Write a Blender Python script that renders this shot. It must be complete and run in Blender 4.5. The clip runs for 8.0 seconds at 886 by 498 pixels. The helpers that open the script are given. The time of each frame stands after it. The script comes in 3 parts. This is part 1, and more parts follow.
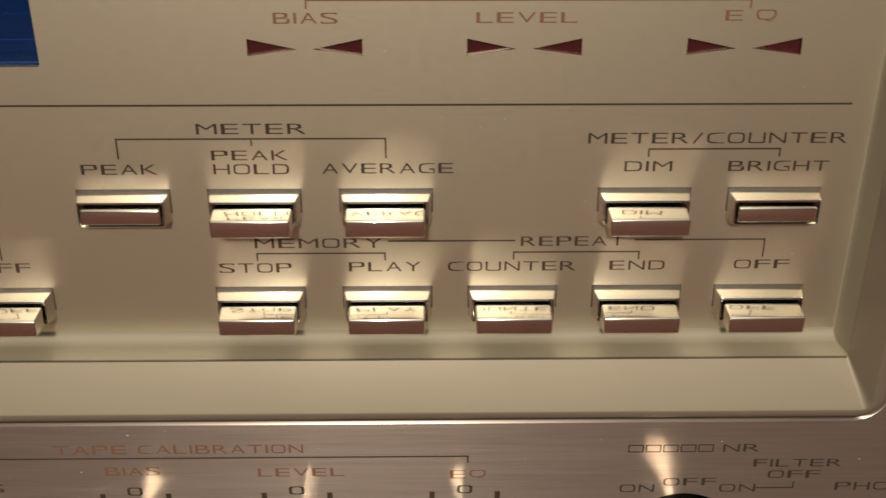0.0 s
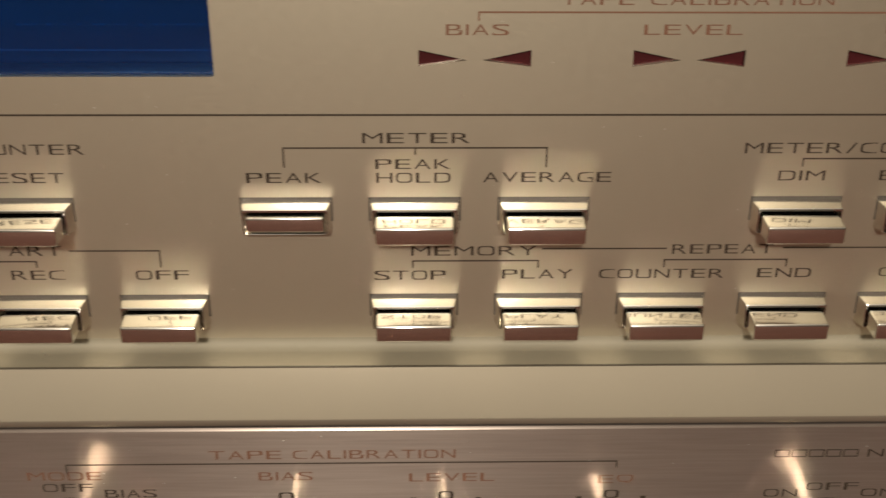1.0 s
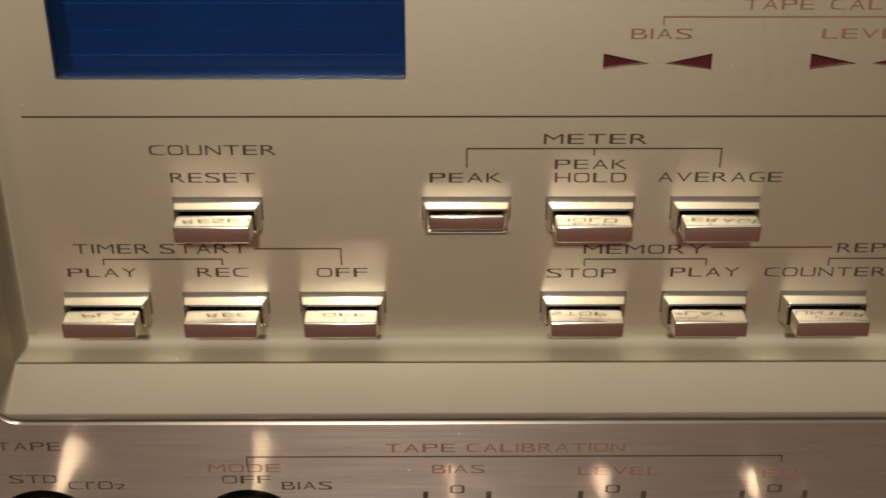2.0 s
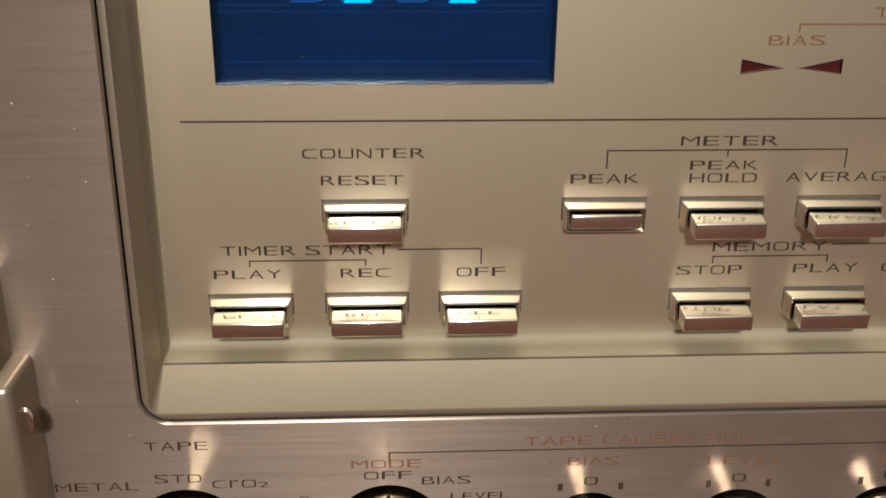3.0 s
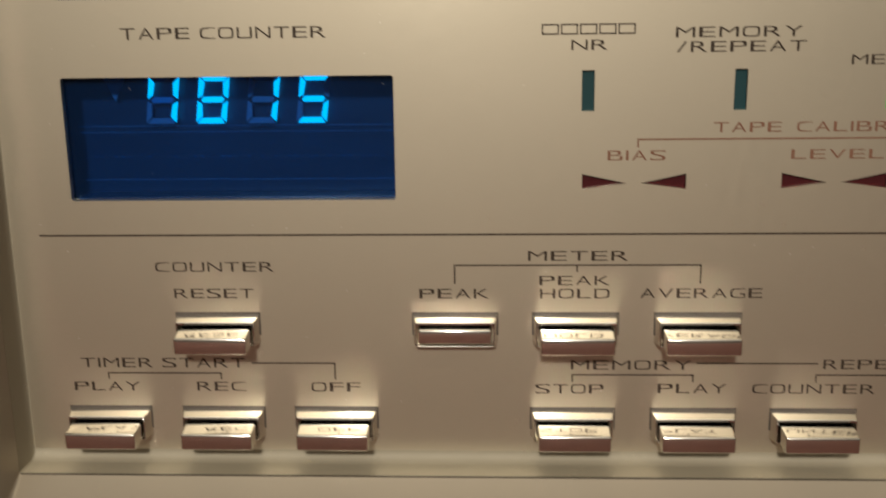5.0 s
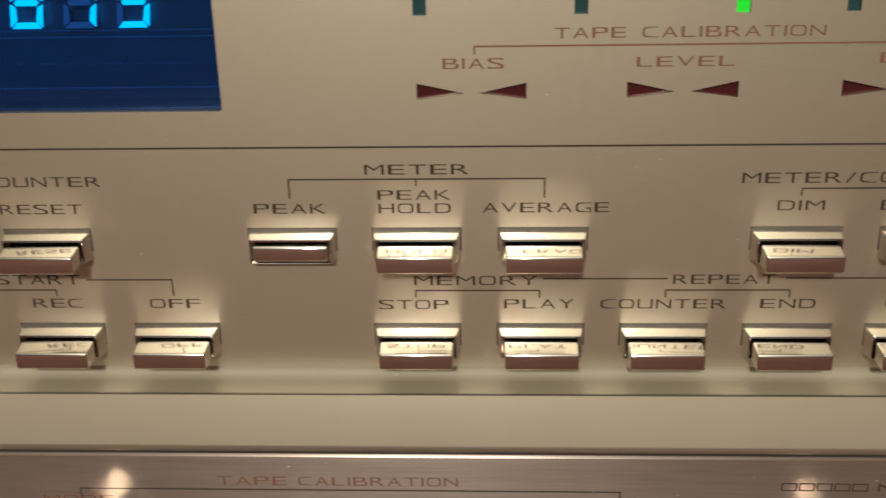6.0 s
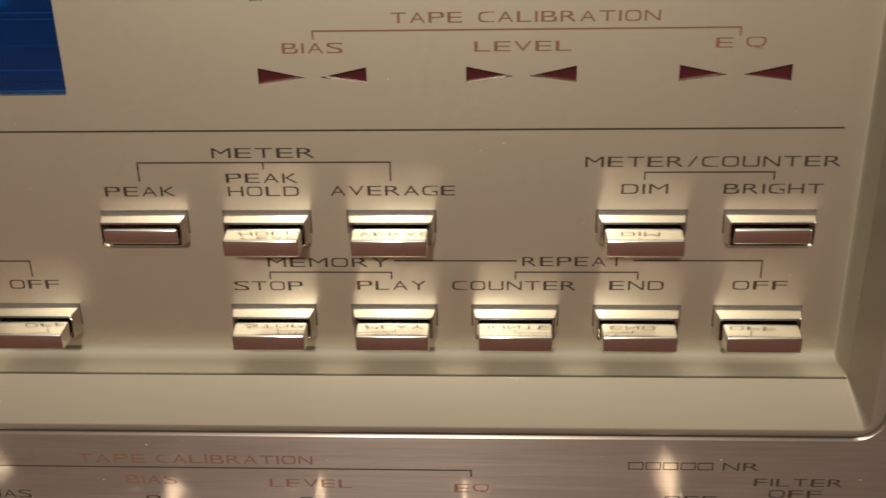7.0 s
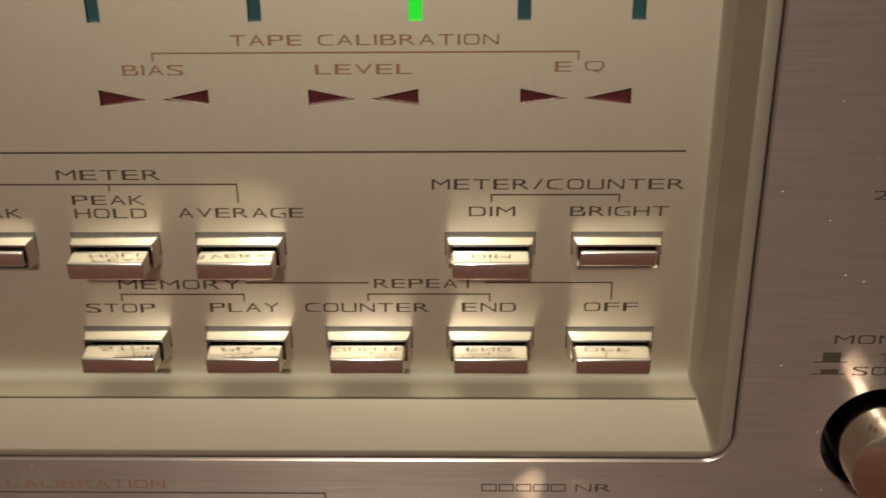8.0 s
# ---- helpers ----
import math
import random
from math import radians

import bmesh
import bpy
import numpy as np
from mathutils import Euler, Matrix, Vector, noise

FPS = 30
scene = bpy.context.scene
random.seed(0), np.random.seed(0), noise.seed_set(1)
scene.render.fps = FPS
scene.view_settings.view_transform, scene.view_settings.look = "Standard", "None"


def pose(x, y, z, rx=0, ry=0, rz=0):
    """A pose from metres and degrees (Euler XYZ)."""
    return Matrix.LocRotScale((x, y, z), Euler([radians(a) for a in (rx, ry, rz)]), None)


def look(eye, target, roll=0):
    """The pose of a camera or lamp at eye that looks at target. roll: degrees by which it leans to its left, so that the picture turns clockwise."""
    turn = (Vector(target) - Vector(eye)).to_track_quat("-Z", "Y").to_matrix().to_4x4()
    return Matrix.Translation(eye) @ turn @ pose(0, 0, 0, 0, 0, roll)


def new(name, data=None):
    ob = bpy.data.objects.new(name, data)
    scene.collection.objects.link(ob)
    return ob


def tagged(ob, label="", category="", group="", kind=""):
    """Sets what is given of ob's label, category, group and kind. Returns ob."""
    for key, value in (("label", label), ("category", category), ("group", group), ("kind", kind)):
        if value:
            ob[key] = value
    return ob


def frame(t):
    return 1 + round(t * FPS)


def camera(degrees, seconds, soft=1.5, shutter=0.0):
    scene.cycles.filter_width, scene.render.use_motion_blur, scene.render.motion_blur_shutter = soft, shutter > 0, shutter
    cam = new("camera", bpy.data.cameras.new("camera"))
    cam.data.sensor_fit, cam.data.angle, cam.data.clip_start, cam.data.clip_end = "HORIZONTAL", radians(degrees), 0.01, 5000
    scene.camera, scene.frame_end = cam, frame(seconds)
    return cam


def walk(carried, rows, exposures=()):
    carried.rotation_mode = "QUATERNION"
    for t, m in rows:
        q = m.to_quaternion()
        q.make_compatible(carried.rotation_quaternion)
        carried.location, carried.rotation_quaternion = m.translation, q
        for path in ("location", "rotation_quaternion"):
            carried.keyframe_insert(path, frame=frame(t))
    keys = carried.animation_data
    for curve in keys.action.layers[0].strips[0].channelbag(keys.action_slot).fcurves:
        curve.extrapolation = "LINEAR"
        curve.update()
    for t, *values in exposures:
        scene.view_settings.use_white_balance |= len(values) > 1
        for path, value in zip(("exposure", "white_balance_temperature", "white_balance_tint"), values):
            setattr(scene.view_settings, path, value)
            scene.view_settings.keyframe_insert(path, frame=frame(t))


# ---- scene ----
# All sizes below are written in millimetres and linked at 1:1000.
MM = 0.001
cam = camera(46.0, 8.0, shutter=0.4)
ROWS = [
    (0.0, 8.285, -117.815, 102.866, 64.377, -0.057, -0.742),
    (0.5, -3.915, -116.993, 104.334, 63.996, -0.814, -2.348),
    (1.0, -12.315, -119.981, 102.804, 65.256, -0.32, -1.164),
    (1.5, -22.572, -122.93, 102.312, 65.751, -0.045, -0.291),
    (2.8, -53.102, -128.969, 99.039, 68.272, -0.195, -1.974),
    (3.0, -57.61, -130.133, 99.986, 68.018, -0.486, -2.944),
    (3.5, -57.868, -132.57, 111.41, 72.661, -0.126, -1.705),
    (4.0, -51.704, -133.088, 110.392, 75.073, 0.111, -0.32),
    (4.5, -37.295, -133.571, 99.56, 78.022, 0.66, 2.359),
    (5.0, -24.281, -132.381, 95.444, 76.327, 0.755, 2.499),
    (5.2, -21.231, -131.497, 95.026, 74.846, 0.67, 1.868),
    (6.3, 2.915, -122.47, 102.894, 67.001, 1.151, 2.409),
    (6.5, 6.824, -122.881, 103.51, 66.583, 1.032, 2.243),
    (7.0, 15.928, -122.85, 103.455, 66.178, 1.104, 2.559),
    (7.5, 24.391, -122.87, 104.061, 66.194, 0.806, 2.016),
    (8.0, 31.463, -121.464, 104.76, 66.614, 0.545, 1.15),
]
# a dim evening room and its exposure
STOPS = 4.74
scene.cycles.blur_glossy = 0.0
scene.cycles.caustics_reflective = True
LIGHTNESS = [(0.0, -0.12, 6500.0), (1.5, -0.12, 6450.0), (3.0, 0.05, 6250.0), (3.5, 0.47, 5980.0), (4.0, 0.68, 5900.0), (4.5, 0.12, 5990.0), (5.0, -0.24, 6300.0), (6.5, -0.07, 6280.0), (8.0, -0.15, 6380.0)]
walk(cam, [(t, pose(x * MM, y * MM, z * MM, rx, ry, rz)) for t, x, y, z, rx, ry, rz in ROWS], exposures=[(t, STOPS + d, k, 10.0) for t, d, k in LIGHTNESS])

# ---- light: one warm room lamp behind and above the camera ----
world = bpy.data.worlds.new("world")
scene.world = world
world.use_nodes = True
world.node_tree.nodes["Background"].inputs[0].default_value = (0.00004, 0.00003, 0.000025, 1)
world.node_tree.nodes["Background"].inputs[1].default_value = 1.0
lamp_data = bpy.data.lights.new("room_lamp", "POINT")
lamp_data.shadow_soft_size = 0.06
lamp_data.energy, lamp_data.color = 2.65, (1.0, 0.91, 0.765)
lamp = new("room_lamp", lamp_data)
lamp.matrix_world = look((-0.10, -1.21, 0.73), (-0.02, 0.0, 0.05))


# ---- materials ----
def material(name, color, rough=0.5, metal=0.0, **more):
    m = bpy.data.materials.new(name)
    m.use_nodes = True
    b = m.node_tree.nodes["Principled BSDF"]
    b.inputs["Base Color"].default_value = (*color, 1)
    b.inputs["Roughness"].default_value = rough
    b.inputs["Metallic"].default_value = metal
    for k, v in more.items():
        b.inputs[k.replace("_", " ")].default_value = v
    return m


def node(m, kind, **values):
    n = m.node_tree.nodes.new(kind)
    for k, v in values.items():
        n.inputs[k.replace("_", " ")].default_value = v
    return n


def link(m, a, b):
    m.node_tree.links.new(a, b)


def noise_at(m, scale, stretch=(1, 1, 1), detail=3.0):
    """A noise in object space (metres), stretched along the axes."""
    co = m.node_tree.nodes.new("ShaderNodeTexCoord")
    mp = node(m, "ShaderNodeMapping")
    mp.inputs["Scale"].default_value = stretch
    link(m, co.outputs["Object"], mp.inputs["Vector"])
    n = node(m, "ShaderNodeTexNoise", Scale=scale, Detail=detail)
    link(m, mp.outputs["Vector"], n.inputs["Vector"])
    return n.outputs["Fac"]


def ramp(m, fac, lo, hi, a=0.3, b=0.7):
    r = m.node_tree.nodes.new("ShaderNodeMapRange")
    r.inputs["From Min"].default_value, r.inputs["From Max"].default_value = a, b
    r.inputs["To Min"].default_value, r.inputs["To Max"].default_value = lo, hi
    link(m, fac, r.inputs["Value"])
    return r.outputs["Result"]


def mix_color(m, fac, a, b):
    x = m.node_tree.nodes.new("ShaderNodeMix")
    x.data_type = "RGBA"
    x.inputs["A"].default_value, x.inputs["B"].default_value = (*a, 1), (*b, 1)
    link(m, fac, x.inputs["Factor"])
    return x.outputs["Result"]


def bump(m, height, strength, distance):
    n = node(m, "ShaderNodeBump", Strength=strength, Distance=distance)
    link(m, height, n.inputs["Height"])
    link(m, n.outputs["Normal"], m.node_tree.nodes["Principled BSDF"].inputs["Normal"])


def satin_metal(name, a, b, rough, metal=1.0, hairline=0.0):
    """Fine bead-blasted, anodised aluminium: part of the light is spread evenly by the blasted skin."""
    m = material(name, a, rough, metal)
    p = m.node_tree.nodes["Principled BSDF"]
    link(m, mix_color(m, ramp(m, noise_at(m, 45, (1, 1, 1), 4), 0, 1, 0.2, 0.8), a, b), p.inputs["Base Color"])
    link(m, ramp(m, noise_at(m, 2400, (0.35, 1, 1), 4), rough - 0.02, rough + 0.025), p.inputs["Roughness"])
    bump(m, noise_at(m, 5200, (0.15, 1, 1), 2), 0.10, 0.00004)
    if hairline:
        p.inputs["Anisotropic"].default_value = hairline
        way = node(m, "ShaderNodeCombineXYZ")
        way.inputs[2].default_value = 1.0
        link(m, way.outputs[0], p.inputs["Tangent"])
    return m


def brushed_metal(name, a, b, rough):
    """Aluminium brushed along x: the grain spreads reflections upwards and downwards."""
    m = material(name, a, rough, 0.75, Anisotropic=0.85)
    p = m.node_tree.nodes["Principled BSDF"]
    grain = noise_at(m, 3200, (0.03, 1, 1), 4)
    link(m, mix_color(m, ramp(m, grain, 0, 1), a, b), p.inputs["Base Color"])
    link(m, ramp(m, noise_at(m, 1600, (0.012, 1, 1), 4), rough - 0.015, rough + 0.02), p.inputs["Roughness"])
    way = node(m, "ShaderNodeCombineXYZ")
    way.inputs[2].default_value = 1.0
    link(m, way.outputs[0], p.inputs["Tangent"])
    scratch = ramp(m, noise_at(m, 1500, (0.035, 1, 1), 1), 0, 1, 0.70, 0.76)
    place = ramp(m, noise_at(m, 60, (0.5, 1, 1), 2), 0, 1, 0.5, 0.62)
    both = node(m, "ShaderNodeMath")
    both.operation = "MULTIPLY"
    link(m, scratch, both.inputs[0])
    link(m, place, both.inputs[1])
    total = node(m, "ShaderNodeMath")
    total.operation = "ADD"
    link(m, both.outputs[0], total.inputs[0])
    link(m, noise_at(m, 2600, (0.02, 1, 1), 3), total.inputs[1])
    bump(m, total.outputs[0], 0.2, 0.00006)
    return m


def glow(name, color, strength):
    m = material(name, (0.01, 0.02, 0.02), 0.4)
    p = m.node_tree.nodes["Principled BSDF"]
    p.inputs["Emission Color"].default_value = (*color, 1)
    p.inputs["Emission Strength"].default_value = strength
    return m


def hairline_lobe(m, color, rough, share, narrow=0.41):
    """Adds the narrower shine of a hairline finish: sharp along x, wider upwards and downwards."""
    tree = m.node_tree
    fine = tree.nodes.new("ShaderNodeBsdfAnisotropic")
    fine.distribution = "BECKMANN"
    fine.inputs["Color"].default_value = (*color, 1)
    fine.inputs["Anisotropy"].default_value = narrow
    link(m, ramp(m, noise_at(m, 900, (0.3, 1, 1), 3), rough - 0.006, rough + 0.006), fine.inputs["Roughness"])
    way = node(m, "ShaderNodeCombineXYZ")
    way.inputs[0].default_value = 1.0
    link(m, way.outputs[0], fine.inputs["Tangent"])
    both = tree.nodes.new("ShaderNodeMixShader")
    both.inputs[0].default_value = share
    link(m, tree.nodes["Principled BSDF"].outputs[0], both.inputs[1])
    link(m, fine.outputs[0], both.inputs[2])
    link(m, both.outputs[0], tree.nodes["Material Output"].inputs["Surface"])


CHAMPAGNE = satin_metal("champagne_anodised_aluminium", (0.655, 0.585, 0.46), (0.625, 0.56, 0.44), 0.49, 1.0, 0.12)
hairline_lobe(CHAMPAGNE, (0.78, 0.72, 0.58), 0.255, 0.27)
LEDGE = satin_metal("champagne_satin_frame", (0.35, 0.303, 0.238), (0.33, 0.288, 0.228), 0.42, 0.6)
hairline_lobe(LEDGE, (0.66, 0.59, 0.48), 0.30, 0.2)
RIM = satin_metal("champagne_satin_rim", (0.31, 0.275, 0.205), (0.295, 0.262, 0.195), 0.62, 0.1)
BRUSHED = brushed_metal("brushed_aluminium", (0.385, 0.318, 0.278), (0.33, 0.272, 0.237), 0.34)
CHROME = material("polished_chrome", (0.90, 0.87, 0.81), 0.20, 1.0)
# polished on top of fine satin grain: a sharp and a soft reflection together
chrome_sharp = CHROME.node_tree.nodes.new("ShaderNodeBsdfPrincipled")
chrome_sharp.inputs["Base Color"].default_value = (0.90, 0.87, 0.81, 1)
chrome_sharp.inputs["Roughness"].default_value, chrome_sharp.inputs["Metallic"].default_value = 0.075, 1.0
chrome_mix = CHROME.node_tree.nodes.new("ShaderNodeMixShader")
chrome_mix.inputs[0].default_value = 0.7
link(CHROME, CHROME.node_tree.nodes["Principled BSDF"].outputs[0], chrome_mix.inputs[1])
link(CHROME, chrome_sharp.outputs[0], chrome_mix.inputs[2])
link(CHROME, chrome_mix.outputs[0], CHROME.node_tree.nodes["Material Output"].inputs["Surface"])
COLLAR = satin_metal("satin_chrome", (0.86, 0.83, 0.77), (0.78, 0.75, 0.70), 0.17)
KNOB = satin_metal("turned_aluminium", (0.80, 0.71, 0.60), (0.74, 0.66, 0.55), 0.11)
BLACK = material("black_plastic", (0.012, 0.011, 0.010), 0.55)
GROOVE = material("dark_brown_groove", (0.075, 0.062, 0.05), 0.5)
SEAM_DARK = material("dark_bronze_seam", (0.09, 0.075, 0.055), 0.6)
INK = material("brown_black_ink", (0.045, 0.031, 0.022), 0.6, Specular_IOR_Level=0.2)
RED_INK = material("rust_red_ink", (0.19, 0.092, 0.058), 0.7, Specular_IOR_Level=0.2)
RUBY = material("dark_red_lens", (0.055, 0.010, 0.012), 0.18)
LENS_OFF = material("dark_green_lens", (0.018, 0.052, 0.058), 0.25)
LENS_ON = glow("lit_green_lens", (0.01, 1.0, 0.01), 0.03)
CYAN = glow("lit_cyan_phosphor", (0.0, 0.95, 0.95), 0.09)
GHOST = material("unlit_phosphor", (0.04, 0.17, 0.36), 0.5)
DIM_CYAN = glow("faint_cyan_phosphor", (0.0, 0.30, 0.75), 0.016)
LIT_BLUE = glow("lit_blue_phosphor", (0.01, 0.15, 1.0), 0.07)
# emissive colour for the painted reflections of the tube
REFLECTION_CYAN = glow("glowing_cyan_reflection", (0.0, 0.55, 1.0), 0.09)
NAVY = material("navy_display_board", (0.0012, 0.014, 0.062), 0.35)
BLUE_GLOSS = material("blue_acrylic_edge", (0.02, 0.10, 0.75), 0.22, 0.8)
WOOD = material("dark_red_wood", (0.08, 0.03, 0.022), 0.9, 0.0, Specular_IOR_Level=0.05)
# unseen walls are kept dark to cut bounce light, the ceiling white to add it
WALL = material("dimmed_wall_paint", (0.16, 0.15, 0.135), 0.8)
CEILING = material("bounce_ceiling_white", (0.82, 0.79, 0.73), 0.85)
CARPET = material("brown_carpet", (0.18, 0.12, 0.09), 0.95)
for m, a, b in ((WOOD, (0.13, 0.062, 0.05), (0.10, 0.045, 0.035)),):
    link(m, mix_color(m, ramp(m, noise_at(m, 14, (1, 12, 1), 5), 0, 1), a, b), m.node_tree.nodes["Principled BSDF"].inputs["Base Color"])
link(NAVY, mix_color(NAVY, ramp(NAVY, noise_at(NAVY, 220, (0.4, 1, 1), 4), 0, 1), (0.003, 0.016, 0.046), (0.005, 0.028, 0.068)), NAVY.node_tree.nodes["Principled BSDF"].inputs["Base Color"])
for m, s in ((WALL, 3), (CEILING, 3), (CARPET, 60)):
    bump(m, noise_at(m, s * 20), 0.2, 0.002)

# smoked blue window: tinted, with a faint gloss
PANE = bpy.data.materials.new("smoked_blue_window")
PANE.use_nodes = True
PANE.node_tree.nodes.clear()
pane_out = PANE.node_tree.nodes.new("ShaderNodeOutputMaterial")
pane_mix = PANE.node_tree.nodes.new("ShaderNodeMixShader")
pane_clear = node(PANE, "ShaderNodeBsdfTransparent")
pane_clear.inputs["Color"].default_value = (0.40, 0.66, 1.0, 1)
pane_gloss = node(PANE, "ShaderNodeBsdfGlossy", Roughness=0.06)
pane_mix.inputs[0].default_value = 0.03
# the dyed plastic scatters a little light of its own
pane_dye = node(PANE, "ShaderNodeBsdfDiffuse")
pane_dye.inputs["Color"].default_value = (0.009, 0.040, 0.125, 1)
pane_body = PANE.node_tree.nodes.new("ShaderNodeMixShader")
pane_body.inputs[0].default_value = 0.14
link(PANE, pane_clear.outputs[0], pane_body.inputs[1])
link(PANE, pane_dye.outputs[0], pane_body.inputs[2])
link(PANE, pane_body.outputs[0], pane_mix.inputs[1])
link(PANE, pane_gloss.outputs[0], pane_mix.inputs[2])
link(PANE, pane_mix.outputs[0], pane_out.inputs["Surface"])


# ---- building helpers ----
def mesh_from(bm, name, mat, angle=35, flat_over=60.0):
    bmesh.ops.remove_doubles(bm, verts=bm.verts, dist=1e-5)
    bmesh.ops.recalc_face_normals(bm, faces=bm.faces)
    bmesh.ops.scale(bm, vec=(MM, MM, MM), verts=bm.verts)
    me = bpy.data.meshes.new(name)
    bm.to_mesh(me)
    bm.free()
    me.materials.append(mat)
    for p in me.polygons:
        p.use_smooth = p.area < flat_over * MM * MM
    me.set_sharp_from_angle(angle=radians(angle))
    return me


def part(name, bm, mat, parent, label="", at=(0, 0, 0)):
    """Links a bmesh (or a ready mesh) as one object under a thing or a part."""
    me = bm if isinstance(bm, bpy.types.Mesh) else mesh_from(bm, name, mat)
    ob = new(name, me)
    ob.parent = parent
    ob.location = [c * MM for c in at]
    return tagged(ob, label)


def box(x0, x1, y0, y1, z0, z1, bevel=0.0, bm=None, segments=2):
    bm = bm or bmesh.new()
    v = [bm.verts.new((x, y, z)) for x in (x0, x1) for y in (y0, y1) for z in (z0, z1)]
    fs = [bm.faces.new([v[i] for i in q]) for q in ((0, 1, 3, 2), (4, 6, 7, 5), (0, 4, 5, 1), (2, 3, 7, 6), (0, 2, 6, 4), (1, 5, 7, 3))]
    if bevel:
        es = list({e for f in fs for e in f.edges})
        bmesh.ops.bevel(bm, geom=es, offset=bevel, segments=segments, affect="EDGES", profile=0.5)
    return bm


def rounded(x0, x1, z0, z1, r, n=8):
    """A rounded rectangle as a list of (x, z), the same count for every radius."""
    pts = []
    for cx, cz, a0 in ((x1 - r, z1 - r, 0), (x0 + r, z1 - r, 90), (x0 + r, z0 + r, 180), (x1 - r, z0 + r, 270)):
        for i in range(n + 1):
            a = radians(a0 + 90 * i / n)
            pts.append((cx + r * math.cos(a), cz + r * math.sin(a)))
    return pts


def circle(cx, cz, r, n=48):
    return [(cx + r * math.cos(2 * math.pi * i / n), cz + r * math.sin(2 * math.pi * i / n)) for i in range(n)]


def loft(rings, bm=None, cap=False):
    """Joins loops of (x, y, z) with equal counts by quads."""
    bm = bm or bmesh.new()
    vs = [[bm.verts.new(p) for p in ring] for ring in rings]
    for a, b in zip(vs, vs[1:]):
        for i in range(len(a)):
            j = (i + 1) % len(a)
            bm.faces.new((a[i], a[j], b[j], b[i]))
    if cap:
        bm.faces.new(vs[-1])
    return bm


def sheet(outer, holes, y, depth, bm=None):
    """A flat plate in the plane y with holes through it, and walls of that depth behind its edges."""
    bm = bm or bmesh.new()
    edges, loops = [], []
    for pts in [outer] + holes:
        vs = [bm.verts.new((x, y, z)) for x, z in pts]
        loops.append(vs)
        edges += [bm.edges.new((vs[i], vs[(i + 1) % len(vs)])) for i in range(len(vs))]
    bmesh.ops.triangle_fill(bm, edges=edges, use_beauty=True, use_dissolve=False)
    for vs in loops:
        back = [bm.verts.new((v.co.x, y + depth, v.co.z)) for v in vs]
        for i in range(len(vs)):
            j = (i + 1) % len(vs)
            bm.faces.new((vs[i], vs[j], back[j], back[i]))
    return bm


def lathe(profile, n=64, bm=None):
    """Turns (radius, y) pairs about the y axis."""
    return loft([[(r * math.cos(2 * math.pi * i / n), y, r * math.sin(2 * math.pi * i / n)) for i in range(n)] for r, y in profile], bm, cap=True)


def rect(x0, x1, z0, z1):
    return [(x0, z0), (x1, z0), (x1, z1), (x0, z1)]


def strip(bm, x0, x1, z0, z1, y):
    bm.faces.new([bm.verts.new(p) for p in ((x0, y, z0), (x1, y, z0), (x1, y, z1), (x0, y, z1))])


ROUND_WHOLE, NARROW = "COQG0", {"I": 0.17, "1": 0.40, "/": 0.62, "M": 1.12, "E": 0.95, "L": 0.92, "F": 0.92, "r": 0.62}
GLYPHS = {}


def squared(u, v, n=4.5):
    """Moves a point of a round letter, in -1..1, outwards to a square-shouldered oval."""
    r = math.hypot(u, v)
    if r < 1e-6:
        return u, v
    k = r / (abs(u) ** n + abs(v) ** n) ** (1 / n)
    return max(-1.0, min(1.0, u * k)), max(-1.0, min(1.0, v * k))


def shouldered(ch, u, v):
    """The wide square letter drawn from the built-in one; u and v run from -1 to 1."""
    if ch in ROUND_WHOLE or (ch == "D" and u > 0) or (ch == "U" and v < 0):
        return squared(u, v)
    if ch in "PRB" and u > 0:
        low = -0.08 if ch == "B" else -0.02
        mid, half = (1 + low) / 2, (1 - low) / 2
        if v > low:
            a, b = squared(u, (v - mid) / half)
            return a, mid + b * half
        if ch == "B":
            mid, half = (low - 1) / 2, (low + 1) / 2
            a, b = squared(u, (v - mid) / half)
            return a, mid + b * half
    if ch in "S28" and abs(v) > 0.5:
        mid = math.copysign(0.5, v)
        a, b = squared(u, (v - mid) * 2)
        return a, mid + b / 2
    return u, v


def glyph(ch):
    """Points and faces of one letter of the built-in font, filling a unit box."""
    if ch not in GLYPHS:
        cu = bpy.data.curves.new("letter", "FONT")
        cu.body, cu.resolution_u, cu.offset = ch, 5, -0.006
        ob = bpy.data.objects.new("letter", cu)
        me = bpy.data.meshes.new_from_object(ob)
        bpy.data.objects.remove(ob)
        co = [v.co for v in me.vertices]
        lo = [min(c[i] for c in co) for i in (0, 1)]
        hi = [max(c[i] for c in co) for i in (0, 1)]
        pts = [shouldered(ch, *(2 * (c[i] - lo[i]) / (hi[i] - lo[i]) - 1 for i in (0, 1))) for c in co]
        GLYPHS[ch] = [((u + 1) / 2, (v + 1) / 2) for u, v in pts], [tuple(f.vertices) for f in me.polygons]
        bpy.data.meshes.remove(me)
    return GLYPHS[ch]


